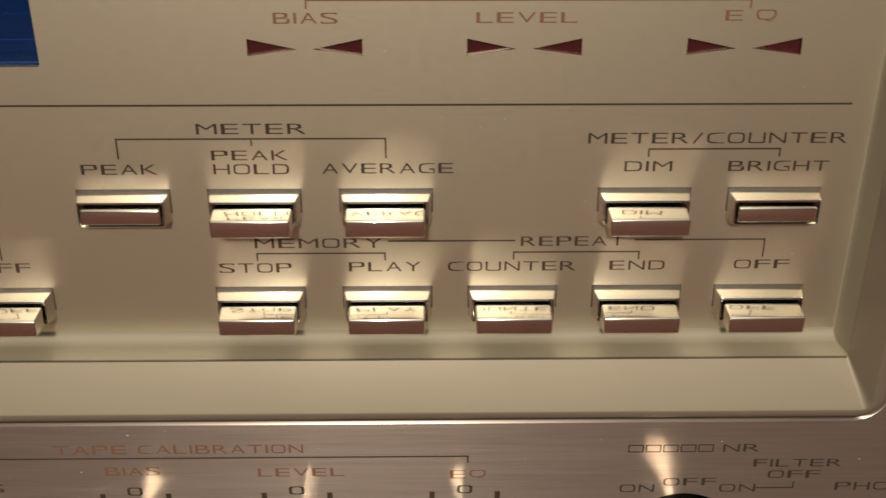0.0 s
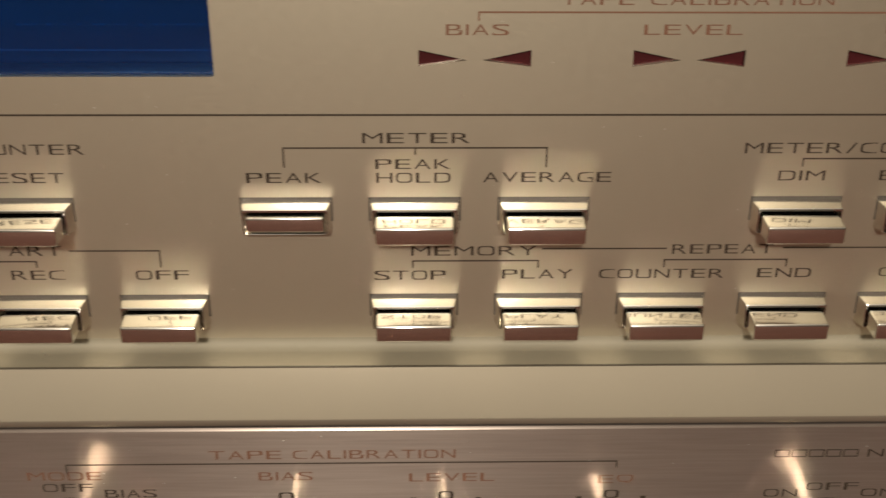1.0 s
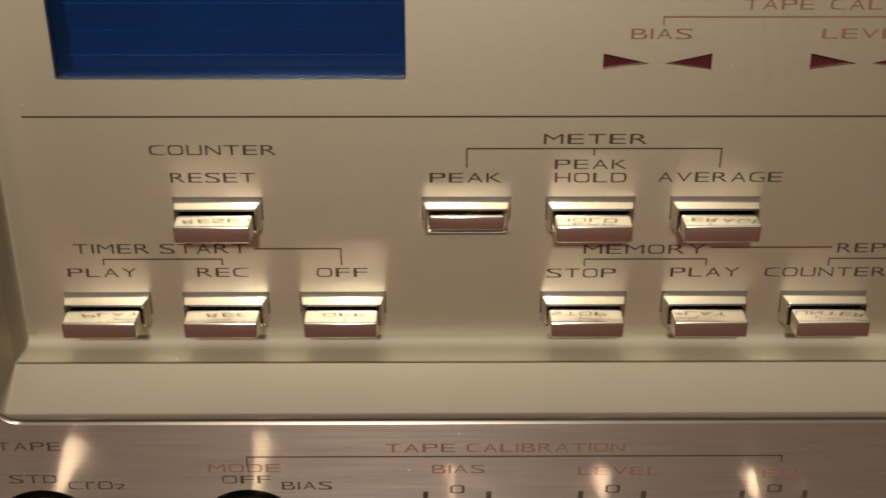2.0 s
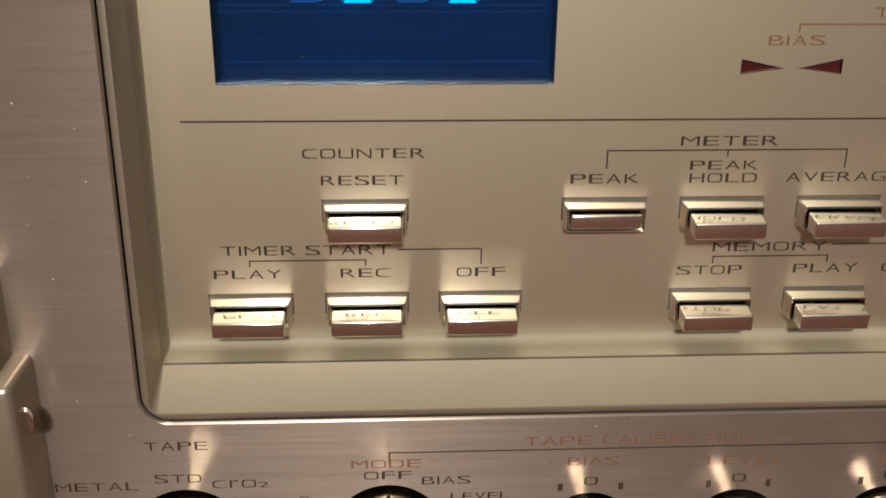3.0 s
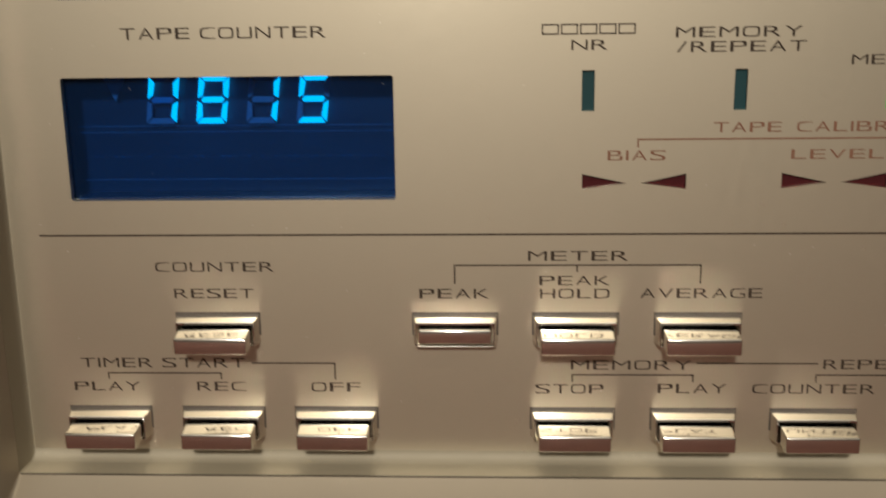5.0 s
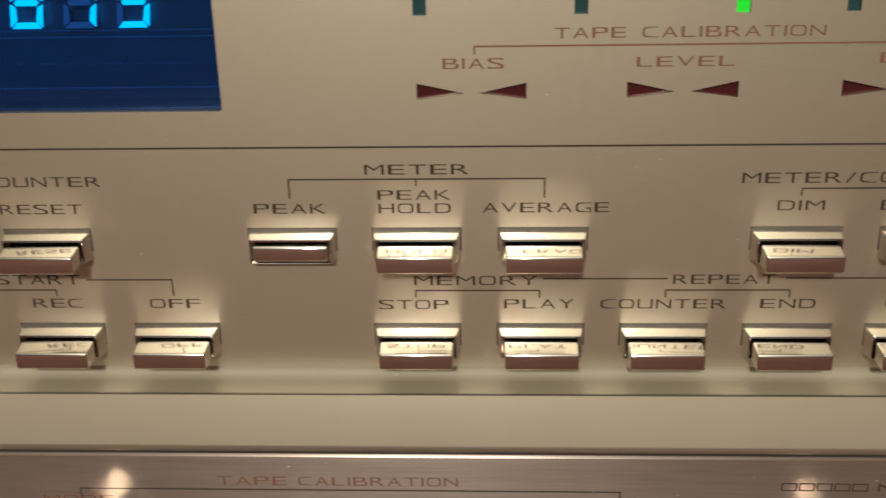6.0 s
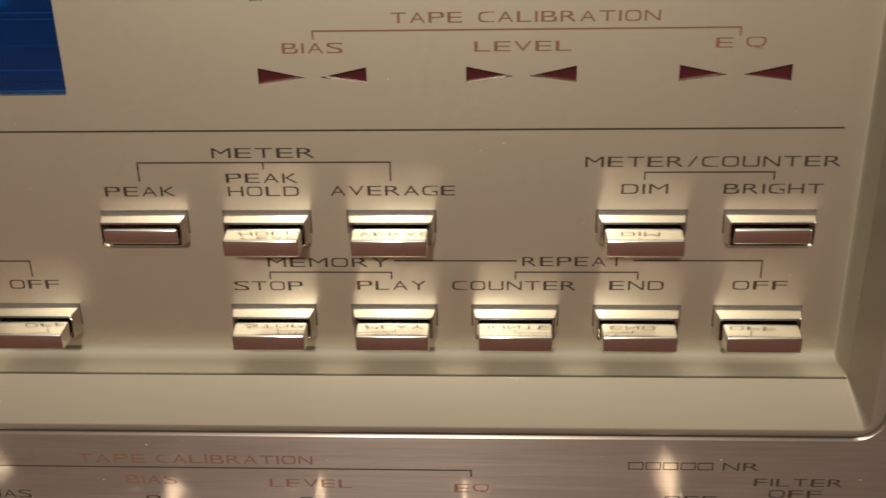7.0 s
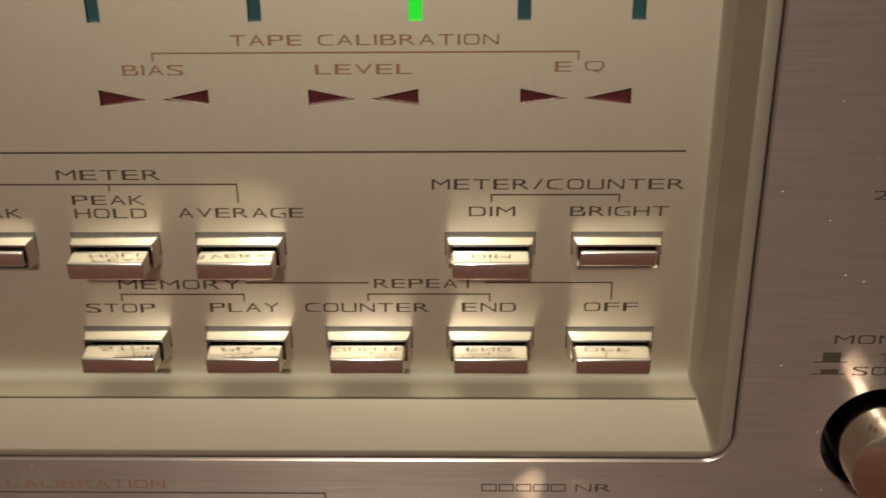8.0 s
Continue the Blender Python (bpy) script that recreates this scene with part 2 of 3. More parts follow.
def word(text, x0, x1, z0, z1, y, parent, mat=None, lift=0.05):
    """A printed word in wide capitals that fills the given box on the face in the plane y."""
    gap = 0.22
    wide = [0.25 if c == " " else NARROW.get(c, 1.0) for c in text]
    unit = (x1 - x0) / (sum(wide) + gap * (len(text) - 1))
    pts, faces, x = [], [], x0
    for c, w in zip(text, wide):
        if c != " ":
            shape, cells = glyph(c)
            n = len(pts)
            pts += [((x + u * w * unit) * MM, (y - lift) * MM, (z0 + v * (z1 - z0)) * MM) for u, v in shape]
            faces += [tuple(i + n for i in f) for f in cells]
        x += (w + gap) * unit
    me = bpy.data.meshes.new("printed_word")
    me.from_pydata(pts, [], faces)
    me.materials.append(mat or INK)
    ob = new("printed_word", me)
    ob.parent = parent
    return ob


def mark(x0, x1, z0, z1, y, parent, count=5, mat=None, w=0.17, lift=0.05):
    """A trade name as plain hollow boxes of its size."""
    bm = bmesh.new()
    step = (x1 - x0) / count
    for i in range(count):
        a, b = x0 + i * step + 0.12, x0 + (i + 1) * step - 0.12
        for q in ((a, b, z0, z0 + w), (a, b, z1 - w, z1), (a, a + w, z0 + w, z1 - w), (b - w, b, z0 + w, z1 - w)):
            strip(bm, *q, y - lift)
    return part("printed_mark", bm, mat or INK, parent)


def rule(points, y, parent, mat=None, w=0.20, lift=0.05):
    """A printed line of straight level or upright runs."""
    bm = bmesh.new()
    for (xa, za), (xb, zb) in zip(points, points[1:]):
        if abs(za - zb) < 1e-6:
            strip(bm, min(xa, xb) - w / 2, max(xa, xb) + w / 2, za - w / 2, za + w / 2, y - lift)
        else:
            strip(bm, xa - w / 2, xa + w / 2, min(za, zb), max(za, zb), y - lift - 0.01)
    return part("printed_line", bm, mat or INK, parent)


# ---- room and table ----
def room_box(name, x0, x1, y0, y1, z0, z1, mat, label, category):
    bm = box(x0 * 1000, x1 * 1000, y0 * 1000, y1 * 1000, z0 * 1000, z1 * 1000)
    ob = new(name, mesh_from(bm, name, mat))
    return tagged(ob, label, category, kind="structure")


# unseen room shell: dark walls hold back bounce light, the white ceiling brightens collars
room_box("floor", -2.0, 2.0, -2.6, 1.0, -0.85, -0.77, CARPET, "brown carpeted room floor under the table", "floor")
room_box("ceiling", -2.0, 2.0, -2.6, 1.0, 1.65, 1.73, CEILING, "unseen ceiling of the room, kept white to bounce lamp light", "ceiling")
room_box("wall_north", -2.0, 2.0, 1.0, 1.1, -0.85, 1.73, WALL, "unseen wall behind the deck, kept dark to cut bounce light", "wall")
room_box("wall_south", -2.0, 2.0, -2.7, -2.6, -0.85, 1.73, WALL, "unseen wall facing the deck, kept dark to cut bounce light", "wall")
room_box("wall_west", -2.1, -2.0, -2.7, 1.1, -0.85, 1.73, WALL, "unseen side wall, kept dark to cut bounce light", "wall")
room_box("wall_east", 2.0, 2.1, -2.7, 1.1, -0.85, 1.73, WALL, "unseen side wall, kept dark to cut bounce light", "wall")

table = tagged(new("table"), "dark red stained wooden table under the deck", "table")
part("tabletop", box(-600, 600, -420, 480, -50, -20, 4), WOOD, table)
for lx in (-560, 560):
    for ly in (-380, 440):
        part("leg", box(lx - 28, lx + 28, ly - 28, ly + 28, -770, -50, 3), WOOD, table)

# ---- the cassette deck ----
deck = tagged(new("cassette_deck"), "champagne aluminium cassette deck with blue fluorescent displays on a table", "cassette deck")
FY = -9.0                               # the brushed fascia's front
SEAM = (-88.2, 61.4, 33.1, 119.0)       # where the recessed panel meets its frame
LIP_IN = (-89.1, 63.1, 28.65, 123.5)
LIP_OUT = (-90.1, 64.85, 27.6, 124.5)
GAP = (-90.65, 65.4, 26.6, 125.0)

body = part("body", box(-236, 176, 14, 300, -12, 128, 2), BLACK, deck, "black steel case")
for fx in (-200, 140):
    for fy in (40, 260):
        part("foot", loft([[(fx + r * math.cos(a * math.pi / 12), fy + r * math.sin(a * math.pi / 12), z) for a in range(24)] for r, z in ((16, -12), (16, -18), (14, -20))], cap=True), BLACK, deck)

# recessed panel: flat, turning forward along its edges in a hollow
COUNTER_WIN = (-79.2, -36.5, 69.8, 85.75)
METER_WIN = (-79.3, 48.0, 95.5, 113.0)
LEDS = ((-12.0, False), (6.9, False), (25.6, True), (38.2, False), (51.4, False))
PAIRS = (-5.98, 19.2, 44.5)
R = 1.6                                 # radius of the hollow along the panel's edge
FLOOR = 4.6                             # depth of the panel's rim


def hollow(k):
    a = radians(80) * k
    inset, y = 0.06 + R * (1 - math.sin(a)), -R * (1 - math.cos(a))
    return inset, y


flat = rounded(SEAM[0] + 0.18 + 0.12 * R, SEAM[1] - 0.38 - 0.12 * R, SEAM[2] + R + 0.06, SEAM[3] - R - 0.06, 0.3)
holes = [rounded(*COUNTER_WIN, 0.35, 3), rounded(*METER_WIN, 0.5, 3)]
holes += [rect(x - 0.8, x + 0.8, 81.0, 86.1) for x, _ in LEDS]
for c in PAIRS:
    holes.append([(c - 6.6, 71.0), (c - 0.9, 71.78), (c - 6.6, 73.0)])
    holes.append([(c + 6.6, 71.0), (c + 6.6, 73.0), (c + 0.9, 71.78)])
panel = part("control_panel", sheet(flat, holes, 0.0, 1.0), CHAMPAGNE, deck, "recessed champagne satin aluminium control panel")
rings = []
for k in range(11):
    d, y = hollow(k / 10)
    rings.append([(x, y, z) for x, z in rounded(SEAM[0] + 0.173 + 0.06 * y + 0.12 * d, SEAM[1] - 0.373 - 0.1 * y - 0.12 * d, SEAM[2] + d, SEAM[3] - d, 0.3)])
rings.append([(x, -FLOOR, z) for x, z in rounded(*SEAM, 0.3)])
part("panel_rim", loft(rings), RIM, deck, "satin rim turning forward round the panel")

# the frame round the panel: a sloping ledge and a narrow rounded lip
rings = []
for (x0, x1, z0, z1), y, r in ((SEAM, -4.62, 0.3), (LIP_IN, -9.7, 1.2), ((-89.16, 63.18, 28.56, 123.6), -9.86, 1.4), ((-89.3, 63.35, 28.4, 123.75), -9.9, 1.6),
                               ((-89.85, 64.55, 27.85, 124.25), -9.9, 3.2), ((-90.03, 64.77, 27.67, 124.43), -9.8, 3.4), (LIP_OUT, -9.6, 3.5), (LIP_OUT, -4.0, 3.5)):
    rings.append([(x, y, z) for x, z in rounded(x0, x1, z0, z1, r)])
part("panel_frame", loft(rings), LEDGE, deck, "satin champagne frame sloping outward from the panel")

part("seam", box(-88.0, 61.2, -4.76, -4.5, 33.02, 33.18), SEAM_DARK, deck, "thin dark seam along the panel")

# knobs' places in the lower row, and the push switch at the side
BIG_KNOBS = ((-85.8, 8.2), (-58.2, 8.2), (41.3, 7.2))
TRIMMERS = ((-30.1, 7.6), (-9.0, 7.6), (12.6, 7.6))
PUSH = (83.6, 29.9)
EDGE = (GAP[0] - 0.35, GAP[1] + 0.35, GAP[2] - 0.3, GAP[3] + 0.35)
holes = [rounded(*EDGE, 4.3)]
holes += [circle(x, z, 7.9) for x, z in BIG_KNOBS] + [circle(x, z, 6.5) for x, z in TRIMMERS] + [circle(*PUSH, 7.4)]
fascia = part("fascia", sheet(rounded(-240, 180, -12, 132, 2), holes, FY, 6.0), BRUSHED, deck, "front plate of horizontally brushed aluminium")
part("opening_edge", loft([[(x, y, z) for x, z in rounded(*q, r)] for q, y, r in ((EDGE, FY, 4.3), ((EDGE[0] + 0.12, EDGE[1] - 0.12, EDGE[2] + 0.1, EDGE[3] - 0.12), FY + 0.05, 4.2), (GAP, FY + 0.3, 4.0), (GAP, -4.0, 4.0))]), BRUSHED, fascia, "rounded edge of the opening")
part("backing", sheet(rect(-238, 178, -10, 130), [rounded(-89.8, 64.8, 27.9, 124.1, 3)], -3.4, 0.6), BLACK, deck, "black backing in the gaps")

# ---- displays ----
def window(name, win, label, edge):
    x0, x1, z0, z1 = win
    d = 6.4
    bm = bmesh.new()
    loft([[(x, y, z) for x, z in rect(x0 - 2, x1 + 2, z0 - 1.5, z1 + 3)] for y in (1.0, d)], bm, cap=True)
    ob = part(name, bm, NAVY, deck, label)
    part("window_pane", box(x0 - 1.5, x1 + 1.5, 1.05, 1.75, z0 - 1.0, z1 + 1.0), PANE, ob, "smoked blue plastic window").visible_shadow = False
    part("window_edge", box(x0 + 0.2, x1 - 0.2, 1.9, 6.0, z0 - 1.0, z0 + 0.12, 0.1), edge, ob, "blue glossy lower edge of the window")
    return ob


counter = window("tape_counter_display", COUNTER_WIN, "blue fluorescent tape counter reading 4815", NAVY)
SEGMENTS = {"4": "bcfg", "8": "abcdefg", "1": "bc", "5": "acdfg"}


def segment(kind, ox, oz):
    w, h, t, lean = 4.0, 6.3, 0.74, 0.13
    half = h / 2
    g = 0.20
    shapes = {
        "a": [(g, h), (w - g, h), (w - t, h - t), (t, h - t)],
        "d": [(g, 0), (w - g, 0), (w - t, t), (t, t)],
        "g": [(g + 0.3, half), (t, half + t / 2), (w - t, half + t / 2), (w - g - 0.3, half), (w - t, half - t / 2), (t, half - t / 2)],
        "f": [(0, h - g), (0, half + g), (t * 0.8, half + t / 2 + g), (t, h - t - g)],
        "b": [(w, h - g), (w, half + g), (w - t * 0.8, half + t / 2 + g), (w - t, h - t - g)],
        "e": [(0, g), (0, half - g), (t * 0.8, half - t / 2 - g), (t, t + g)],
        "c": [(w, g), (w, half - g), (w - t * 0.8, half - t / 2 - g), (w - t, t + g)],
    }
    bm = bmesh.new()
    ring = [(ox + x + lean * z, 0, oz + z) for x, z in shapes[kind]]
    loft([[(x, 5.3, z) for x, _, z in ring], [(x, 5.0, z) for x, _, z in ring]], bm, cap=True)
    return bm


for i, digit in enumerate("4815"):
    ox = -70.1 + 6.72 * i
    for k in "abcdefg":
        lit = k in SEGMENTS[digit]
        part("segment", segment(k, ox, 79.25), (DIM_CYAN if digit == "4" and k == "g" else CYAN) if lit else GHOST, counter, "lit cyan segment" if lit else "")
bm = bmesh.new()
bm.faces.new([bm.verts.new((x, 5.0, z)) for x, z in ((-75.6, 85.6), (-72.4, 85.6), (-74.0, 82.3))])
part("pointer_mark", bm, GHOST, counter, "faint blue triangle")
bm = bmesh.new()
for i in range(46):
    if random.random() < 0.6:
        strip(bm, -79 + 0.9 * i, -79 + 0.9 * i + random.uniform(0.15, 0.4), 74.9, 75.02, 4.4)
part("dotted_wire", bm, DIM_CYAN, counter, "faint dotted line across the display")
bm = bmesh.new()
for z in (79.0, 78.2, 71.8):
    strip(bm, -79, -37, z, z + 0.06, 4.6)
part("fine_wire", bm, GHOST, counter)

meter = window("level_meter_display", METER_WIN, "wide blue fluorescent level meter display", BLUE_GLOSS)
part("tube_rib", box(-70.3, -46.3, 3.0, 3.5, 103.95, 104.65, 0.1), LIT_BLUE, meter, "bright blue rib along the tube")
part("tube_rib", box(-46.2, 0.7, 3.1, 3.5, 104.2, 104.45, 0.1), BLUE_GLOSS, meter)
# the meter's reflection along the window base, drawn as faintly glowing dashes
bm = bmesh.new()
for i in range(9):
    x = -45.4 + 3.9 * i
    strip(bm, x, x + 2.3, 95.9, 96.25, 1.85)
part("reflected_dashes", bm, DIM_CYAN, meter, "row of faint cyan glowing dashes in place of the meter's reflection")
# reflections of the lit tube, put in as thin glowing strips
for q in ((-69.5, -46.5, 95.72, 95.95), (-64.6, -59.2, 95.95, 96.3), (-64.2, -60.0, 97.05, 97.5)):
    bm = bmesh.new()
    n = int((q[1] - q[0]) / 0.7)
    for i in range(n):
        x = q[0] + 0.7 * i
        strip(bm, x, x + 0.7, q[2] + random.uniform(0, 0.08), q[3] - random.uniform(0, 0.08), 1.84)
    part("tube_reflection_strip", bm, REFLECTION_CYAN if q[1] < -59 else LIT_BLUE, meter, "glowing blue strip in place of the lit tube's reflection")
part("scale_bar", box(-13.9, -5.9, 1.84, 1.88, 96.0, 96.6), DIM_CYAN, meter)
part("scale_bar", box(3.4, 8.6, 1.84, 1.88, 96.0, 96.8), DIM_CYAN, meter)
part("end_frame", box(2.6, 5.0, 2.2, 8.5, 96, 113), NAVY, meter)

# indicator lamps and the paired arrow lenses
for x, lit in LEDS:
    part("indicator_lamp", box(x - 0.8, x + 0.8, 0.45, 1.4, 81.0, 86.1), LENS_ON if lit else LENS_OFF, panel, "lit green indicator" if lit else "unlit dark green indicator")
for c in PAIRS:
    for s in (-1, 1):
        pts = [(c + s * 6.6, 71.0), (c + s * 0.9, 71.78), (c + s * 6.6, 73.0)]
        part("arrow_lens", loft([[(x, y, z) for x, z in pts] for y in (1.2, 0.5)], cap=True), RUBY, panel, "dark red arrow lens")

# ---- push buttons ----
COL = (-76.5, -60.8, -45.3, -13.3, 2.8, 18.7, 34.6, 50.2)
LOW, UP = 41.2, 54.6


def collar_mesh():
    """The bezel: its top slopes down to a square mouth; a groove parts it from the panel."""
    rings = []
    for hx, z1, z0, y, r in ((5.62, -0.40, -4.35, 0.15, 0.25), (5.62, -0.41, -4.35, -0.05, 0.25), (5.24, -0.80, -4.15, -2.06, 0.25), (5.17, -0.90, -4.1, -2.14, 0.25), (5.08, -1.16, -4.05, -2.12, 0.25), (5.08, -1.22, -4.05, 0.3, 0.25)):
        rings.append([(x, y, z) for x, z in rounded(-hx, hx, z0, z1, r, 3)])
    return mesh_from(loft(rings), "collar", COLLAR, 25, 0.5)


def cap_mesh(front, top, bottom, fall=0.165):
    """The key: its top falls towards the front, the front edges are rounded."""
    bm = bmesh.new()
    hx = 4.88
    prof = [(0.4, top + fall * (front + 0.4)), (-front, top), (-front, bottom), (0.4, max(bottom, -3.75))]
    a = [bm.verts.new((-hx + (0.10 if y < 0 else 0.0), y, z)) for y, z in prof]
    b = [bm.verts.new((hx - (0.10 if y < 0 else 0.0), y, z)) for y, z in prof]
    bm.faces.new(a), bm.faces.new(b[::-1])
    for i in range(4):
        j = (i + 1) % 4
        bm.faces.new((a[i], b[i], b[j], a[j]))
    bmesh.ops.bevel(bm, geom=[e for e in bm.edges if min(v.co.y for v in e.verts) < -1], offset=0.3, segments=4, affect="EDGES", profile=0.5)
    return mesh_from(bm, "key", CHROME, 50, 3.0)


def well_mesh():
    bm = bmesh.new()
    strip(bm, -5.08, 5.08, -4.05, -1.22, 0.25)
    for q in ((-5.66, 5.66, -0.45, 0.0), (5.62, 5.74, -3.2, 0.0), (-5.74, -5.62, -3.2, 0.0)):
        strip(bm, *q, -0.03)
    return mesh_from(bm, "well", GROOVE)


collar, key, pressed_key, well = collar_mesh(), cap_mesh(5.15, -2.05, -4.36), cap_mesh(2.6, -1.68, -3.7), well_mesh()
BUTTONS = [(x, LOW, False) for x in COL] + [(-60.8, UP, False), (-29.0, UP, True), (-13.1, UP, False), (2.9, UP, False), (34.5, UP, False), (50.4, UP, True)]
for x, z, pressed in BUTTONS:
    b = part("push_button", collar, None, deck, "pressed-in chrome push button" if pressed else "chrome push button in a bevelled collar", at=(x, 0, z))
    part("key", pressed_key if pressed else key, None, b, "polished chrome key")
    part("well", well, None, b)

# ---- printing on the recessed panel ----
for t, x0, x1, z0, z1 in (
        ("TAPE COUNTER", -70.9, -44.8, 90.5, 91.9), ("NR", -14.2, -9.7, 88.6, 89.85), ("MEMORY", -1.4, 14.0, 90.0, 91.25), ("/REPEAT", -1.2, 14.6, 88.2, 89.5),
        ("METAL", 20.2, 30.6, 86.5, 87.7), ("COUNTER", -68.8, -52.9, 60.2, 61.5), ("METER", -19.4, -6.4, 61.6, 62.9), ("PEAK", -17.9, -8.7, 58.3, 59.55),
        ("HOLD", -17.8, -8.7, 56.5, 57.8), ("PEAK", -33.7, -24.5, 56.5, 57.8), ("AVERAGE", -4.7, 11.1, 56.55, 57.85), ("RESET", -66.5, -55.8, 56.55, 57.85),
        ("METER/COUNTER", 27.2, 58.3, 60.25, 61.6), ("DIM", 31.8, 37.6, 56.7, 58.0), ("BRIGHT", 44.4, 56.6, 56.7, 58.0),
        ("TIMER START", -80.1, -57.5, 46.75, 48.1), ("PLAY", -81.3, -72.2, 43.4, 44.65), ("REC", -64.3, -57.6, 43.4, 44.7), ("OFF", -48.6, -41.9, 43.35, 44.65),
        ("MEMORY", -13.6, 2.3, 46.6, 47.9), ("REPEAT", 19.6, 32.6, 46.75, 48.05), ("STOP", -18.3, -9.2, 43.2, 44.5), ("PLAY", -2.0, 7.1, 43.3, 44.6),
        ("COUNTER", 10.5, 26.6, 43.3, 44.6), ("END", 30.9, 37.9, 43.35, 44.65), ("OFF", 46.7, 53.7, 43.45, 44.7)):
    word(t, x0, x1, z0, z1, 0.0, panel)
mark(-18.0, -6.2, 90.5, 91.8, 0.0, panel)
for t, x0, x1, z0, z1 in (("TAPE", 3.8, 12.2, 78.25, 79.5), ("CALIBRATION", 14.1, 35.3, 78.25, 79.5), ("BIAS", -9.4, -2.1, 74.75, 76.0), ("LEVEL", 13.6, 25.1, 74.8, 76.0), ("E", 41.9, 43.9, 75.0, 76.2), ("Q", 45.4, 47.7, 74.9, 76.25)):
    word(t, x0, x1, z0, z1, 0.0, panel, RED_INK)
rule([(-83.9, 65.15), (58.0, 65.15)], 0.0, panel, w=0.24)
rule([(-29.0, 58.5), (-29.0, 61.0), (3.0, 61.0), (3.0, 58.5)], 0.0, panel)
rule([(-13.0, 60.1), (-13.0, 61.0)], 0.0, panel)
rule([(34.6, 58.55), (34.6, 59.55), (50.4, 59.55), (50.4, 58.55)], 0.0, panel)
rule([(-76.4, 45.1), (-76.4, 45.95), (-60.9, 45.95), (-60.9, 45.1)], 0.0, panel)
rule([(-13.4, 44.85), (-13.4, 45.85), (2.6, 45.85), (2.6, 44.85)], 0.0, panel)
rule([(18.75, 44.85), (18.75, 45.9), (34.5, 45.9), (34.5, 44.85)], 0.0, panel)
rule([(-56.5, 47.4), (-45.3, 47.4), (-45.3, 45.1)], 0.0, panel)
rule([(3.1, 47.5), (18.8, 47.5)], 0.0, panel)
rule([(33.9, 47.55), (50.15, 47.55), (50.15, 45.1)], 0.0, panel)
rule([(-5.6, 76.4), (-5.6, 77.4), (44.65, 77.4), (44.65, 76.4)], 0.0, panel, RED_INK)
rule([(25.9, 88.3), (25.9, 89.3), (51.4, 89.3), (51.4, 88.3)], 0.0, panel)

# ---- printing on the fascia ----
for t, x0, x1, z0, z1 in (
        ("TAPE", -90.7, -82.3, 22.4, 23.7), ("METAL", -103.1, -92.0, 16.2, 17.5), ("STD", -89.8, -83.5, 17.25, 18.55), ("CrO", -82.1, -76.2, 16.25, 17.5), ("2", -75.9, -74.5, 16.25, 17.1),
        ("OFF", -61.5, -55.0, 17.1, 18.35), ("BIAS", -53.6, -46.9, 16.1, 17.35), ("LEVEL", -49.6, -41.4, 13.4, 14.6), ("S", -70.4, -69.2, 13.4, 14.6),
        ("NR", 45.6, 50.3, 21.7, 22.9), ("FILTER", 49.8, 61.2, 19.3, 20.5), ("OFF", 51.9, 58.7, 17.5, 18.7), ("ON", 32.8, 37.3, 15.4, 16.6), ("OFF", 38.4, 45.3, 16.4, 17.6), ("ON", 45.8, 50.5, 15.35, 16.55),
        ("PHONES", 60.9, 75.5, 15.5, 16.75), ("MONITOR", 76.0, 92.0, 43.55, 44.75), ("TAPE", 81.7, 90.5, 41.1, 42.2), ("SOURCE", 78.8, 92.0, 39.2, 40.4), ("2", 77.9, 79.6, 62.2, 63.3)):
    word(t, x0, x1, z0, z1, FY, fascia)
mark(33.3, 44.5, 21.7, 22.9, FY, fascia)
for t, x0, x1, z0, z1 in (("TAPE", -39.6, -30.4, 22.0, 23.3), ("CALIBRATION", -28.9, -8.0, 22.0, 23.3), ("MODE", -63.2, -53.7, 18.9, 20.2), ("BIAS", -33.5, -26.5, 18.65, 19.95), ("LEVEL", -14.0, -2.9, 18.3, 19.6), ("EQ", 10.7, 15.3, 17.8, 19.1)):
    word(t, x0, x1, z0, z1, FY, fascia, RED_INK)
for c in (-30.1, -9.2, 12.6):
    word("1", c - 4.6, c - 3.9, 14.5, 15.7, FY, fascia)
    word("0", c - 1.0, c + 1.0, 15.4, 16.7, FY, fascia)
    word("1", c + 3.9, c + 4.6, 14.5, 15.7, FY, fascia)
rule([(-58.0, 19.9), (-58.0, 21.3), (12.95, 21.3), (12.95, 20.3)], FY, fascia)
rule([(50.7, 15.95), (55.4, 15.95), (55.4, 16.95)], FY, fascia)
bm = bmesh.new()
for q in ((74.9, 77.1, 41.1, 42.4), (73.8, 78.0, 40.98, 41.12), (74.9, 77.1, 39.4, 40.05), (73.8, 77.9, 39.28, 39.42)):
    strip(bm, *q, FY - 0.05)
part("switch_symbol", bm, INK, fascia, "printed in and out switch symbols")


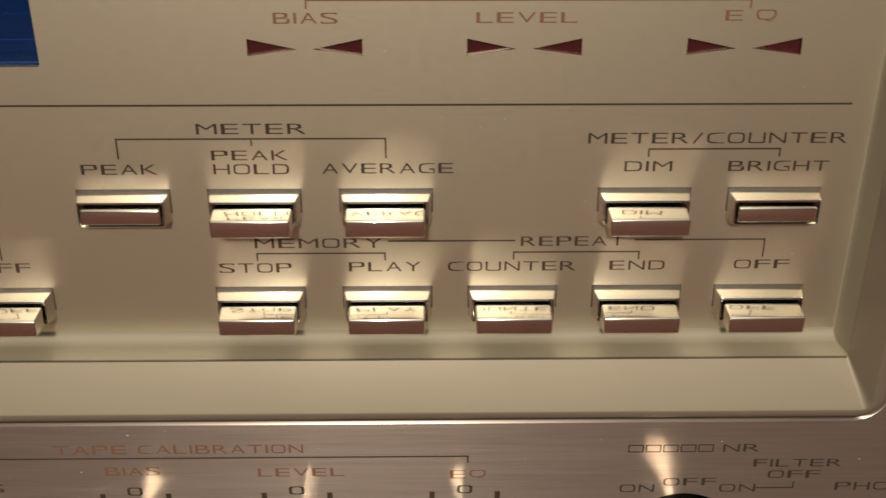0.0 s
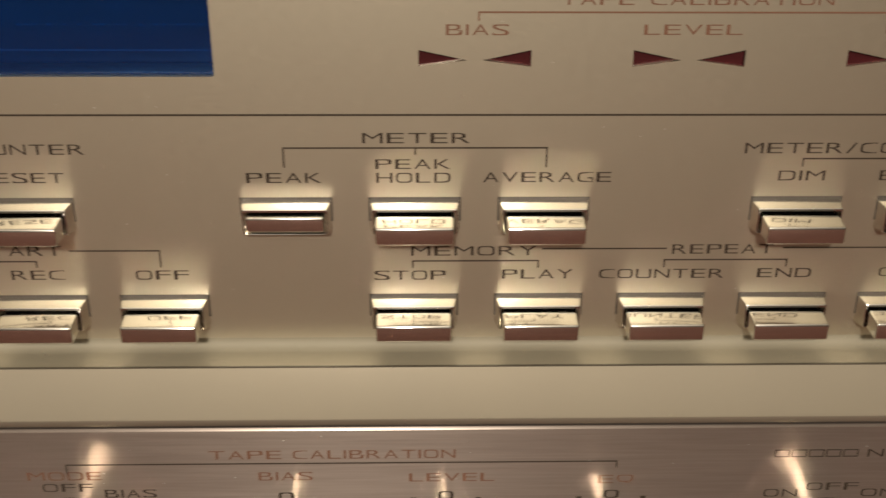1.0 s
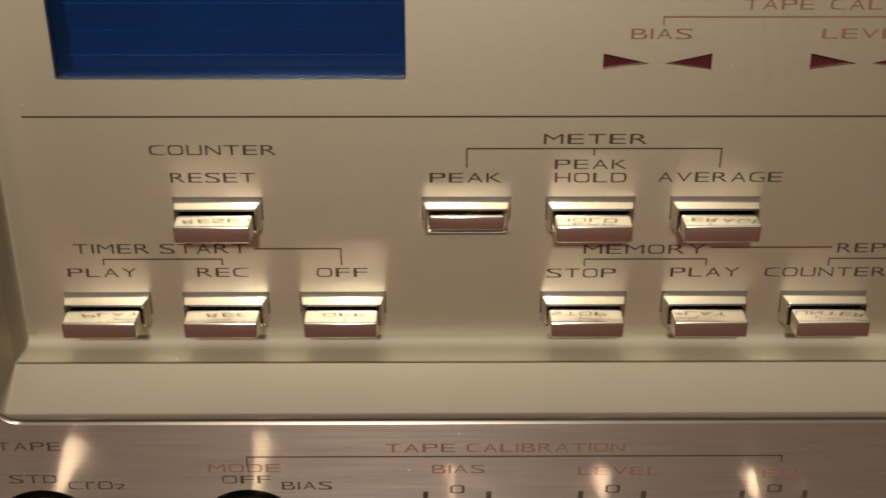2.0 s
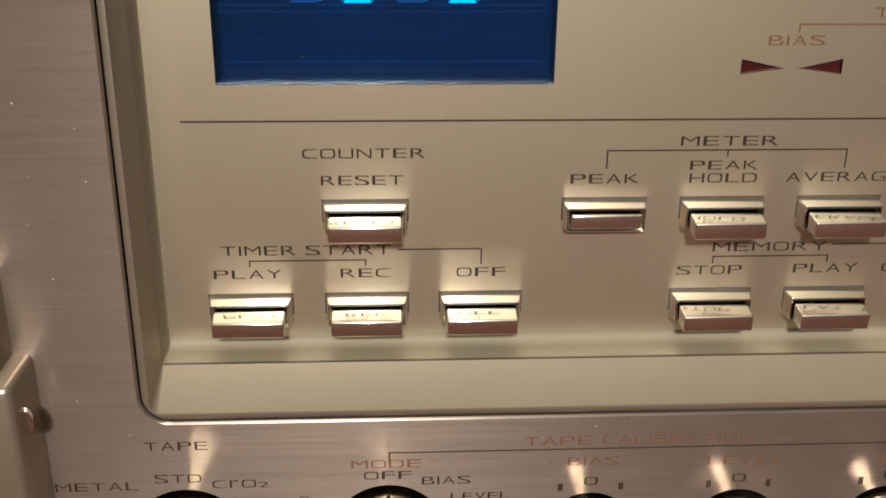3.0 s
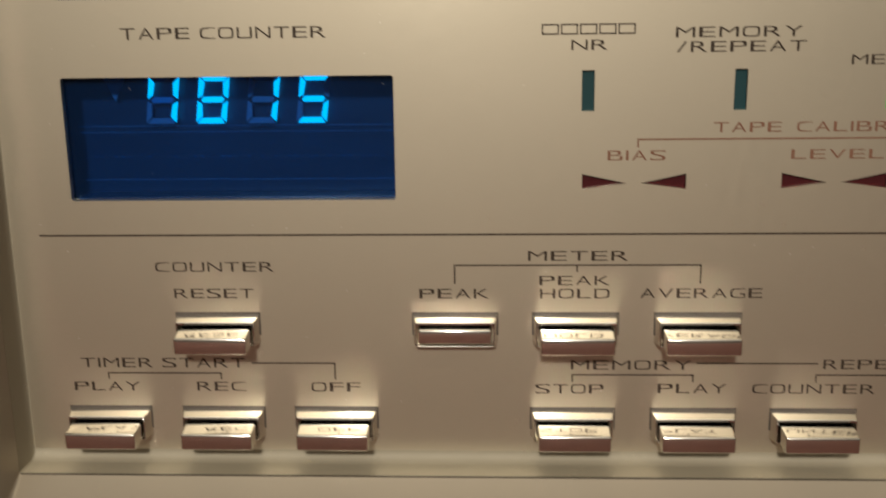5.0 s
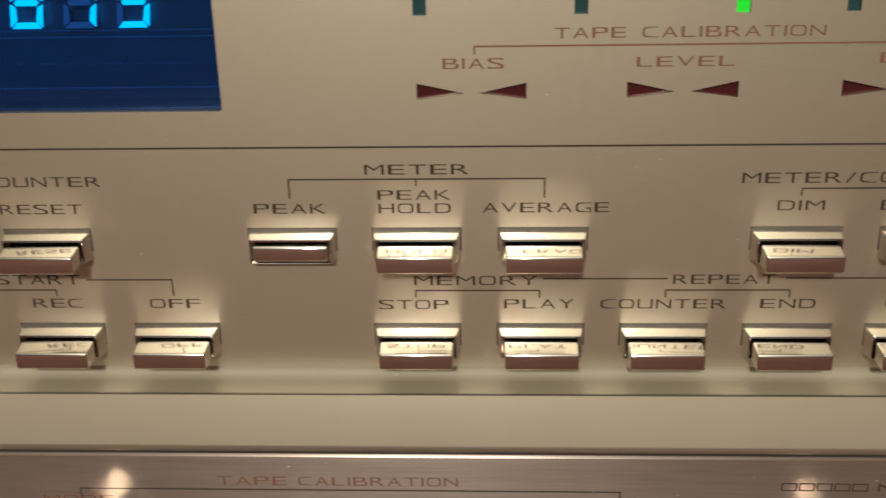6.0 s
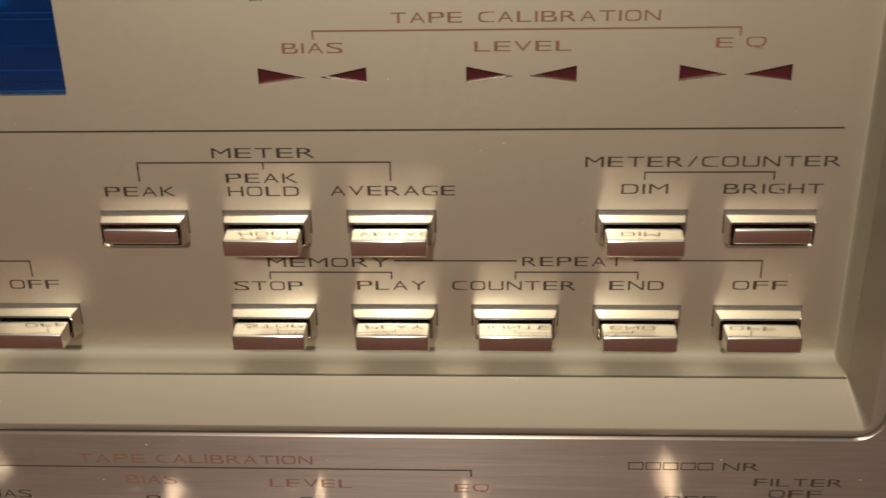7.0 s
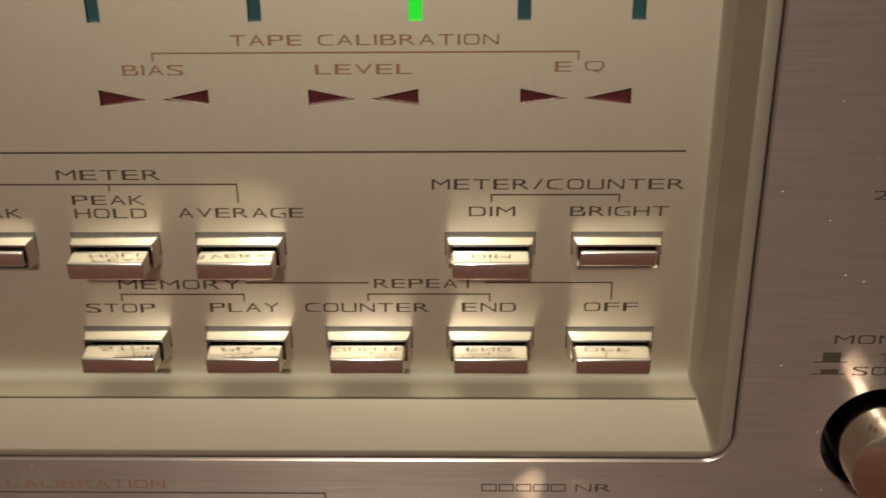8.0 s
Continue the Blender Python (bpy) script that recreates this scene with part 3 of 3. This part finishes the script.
# ---- knobs ----
def rotary(x, z, r, hole, length, name, label):
    k = part(name, lathe([(r + 0.5, -4.2), (r + 0.5, FY + 0.6), (r, FY - 0.2), (r, FY - length + 0.5), (r - 0.12, FY - length + 0.15), (r - 0.5, FY - length), (r - 1.3, FY - length), (r - 1.6, FY - length + 0.25), (0.4, FY - length + 0.1)]), KNOB, deck, label, at=(x, 0, z))
    part("pointer", box(-0.28, 0.28, FY - length - 0.06, FY - 0.6, r - 0.7, r + 0.06, 0.05), BLACK, k, "black pointer line")
    part("knob_well", lathe([(hole - 0.1, FY + 0.4), (hole - 0.1, -3.5), (0.3, -3.5)]), BLACK, k, "black recess round the knob")
    return k


for x, z in BIG_KNOBS:
    rotary(x, z, 6.6, 7.9, 9.0, "selector_knob", "turned aluminium selector knob")
for x, z in TRIMMERS:
    rotary(x, z, 5.2, 6.5, 6.0, "trimmer_knob", "small turned aluminium trimmer knob")
push = part("push_switch", lathe([(5.7, -3.5), (5.7, FY - 6.2), (5.55, FY - 6.6), (5.2, FY - 6.8), (0.4, FY - 7.3)]), KNOB, deck, "round turned aluminium push switch", at=(PUSH[0], 0, PUSH[1]))
part("knob_well", lathe([(7.3, FY + 0.4), (7.3, -3.5), (0.3, -3.5)]), BLACK, push, "black recess round the switch")

# ---- cassette door ----
door = part("cassette_door", box(-225, -105.9, -14.0, FY + 1, 36.6, 49.2, 0.4), LEDGE, deck, "champagne metal cassette door edge")
part("door_lip", box(-225, -103.4, -18.0, FY + 1, 14.0, 37.2, 0.9, segments=3), LEDGE, door, "protruding lower lip of the cassette door")
bm = loft([[(x, y, z) for x, y in ((-225, -9.05), (-108.6, -9.05), (-111.6, -14.0), (-225, -14.0))] for z in (49.2, 118.0)], cap=True)
part("door_frame", bm, COLLAR, door, "polished slanting frame of the cassette door")
part("hinge_pin", loft([[(-103.3 + 0.9 * math.cos(a * math.pi / 8), -14.5, 31 + 1.6 * math.sin(a * math.pi / 8)) for a in range(16)], [(-103.0 + 0.9 * math.cos(a * math.pi / 8), -15.5, 31 + 1.6 * math.sin(a * math.pi / 8)) for a in range(16)]], cap=True), CHROME, door, "small chrome pin")
part("slot", box(-105.3, -104.3, FY - 0.06, FY + 1, 4.0, 21.5), BLACK, fascia, "dark narrow slot")

# ---- dust ----
def speck(bm, x, y, z, r, slope=0.0):
    n = 6
    a0 = random.uniform(0, 6.28)
    ring = []
    for i in range(n):
        q = r * random.uniform(0.6, 1.3)
        a = a0 + 2 * math.pi * i / n
        ring.append(bm.verts.new((x + q * math.cos(a) * 1.3, y, z + q * math.sin(a))))
    top = bm.verts.new((x, y - r * 0.7, z))
    for i in range(n):
        bm.faces.new((ring[i], ring[(i + 1) % n], top))


DUST = material("pale_dust", (0.75, 0.72, 0.66), 0.9)
bm = bmesh.new()
for i in range(26):
    speck(bm, random.uniform(-112, -92), FY, random.uniform(10, 110), random.uniform(0.05, 0.11))
for i in range(16):
    speck(bm, random.uniform(67, 82), FY, random.uniform(20, 90), random.uniform(0.05, 0.10))
for i in range(60):
    speck(bm, random.uniform(-86, 60), -0.02, random.uniform(36, 94), random.uniform(0.03, 0.075))
for i in range(18):
    speck(bm, random.uniform(-90, 64), FY, random.uniform(18, 26.5), random.uniform(0.04, 0.09))
tagged(part("dust", bm, DUST, deck, "fine pale dust specks"), kind="stuff")
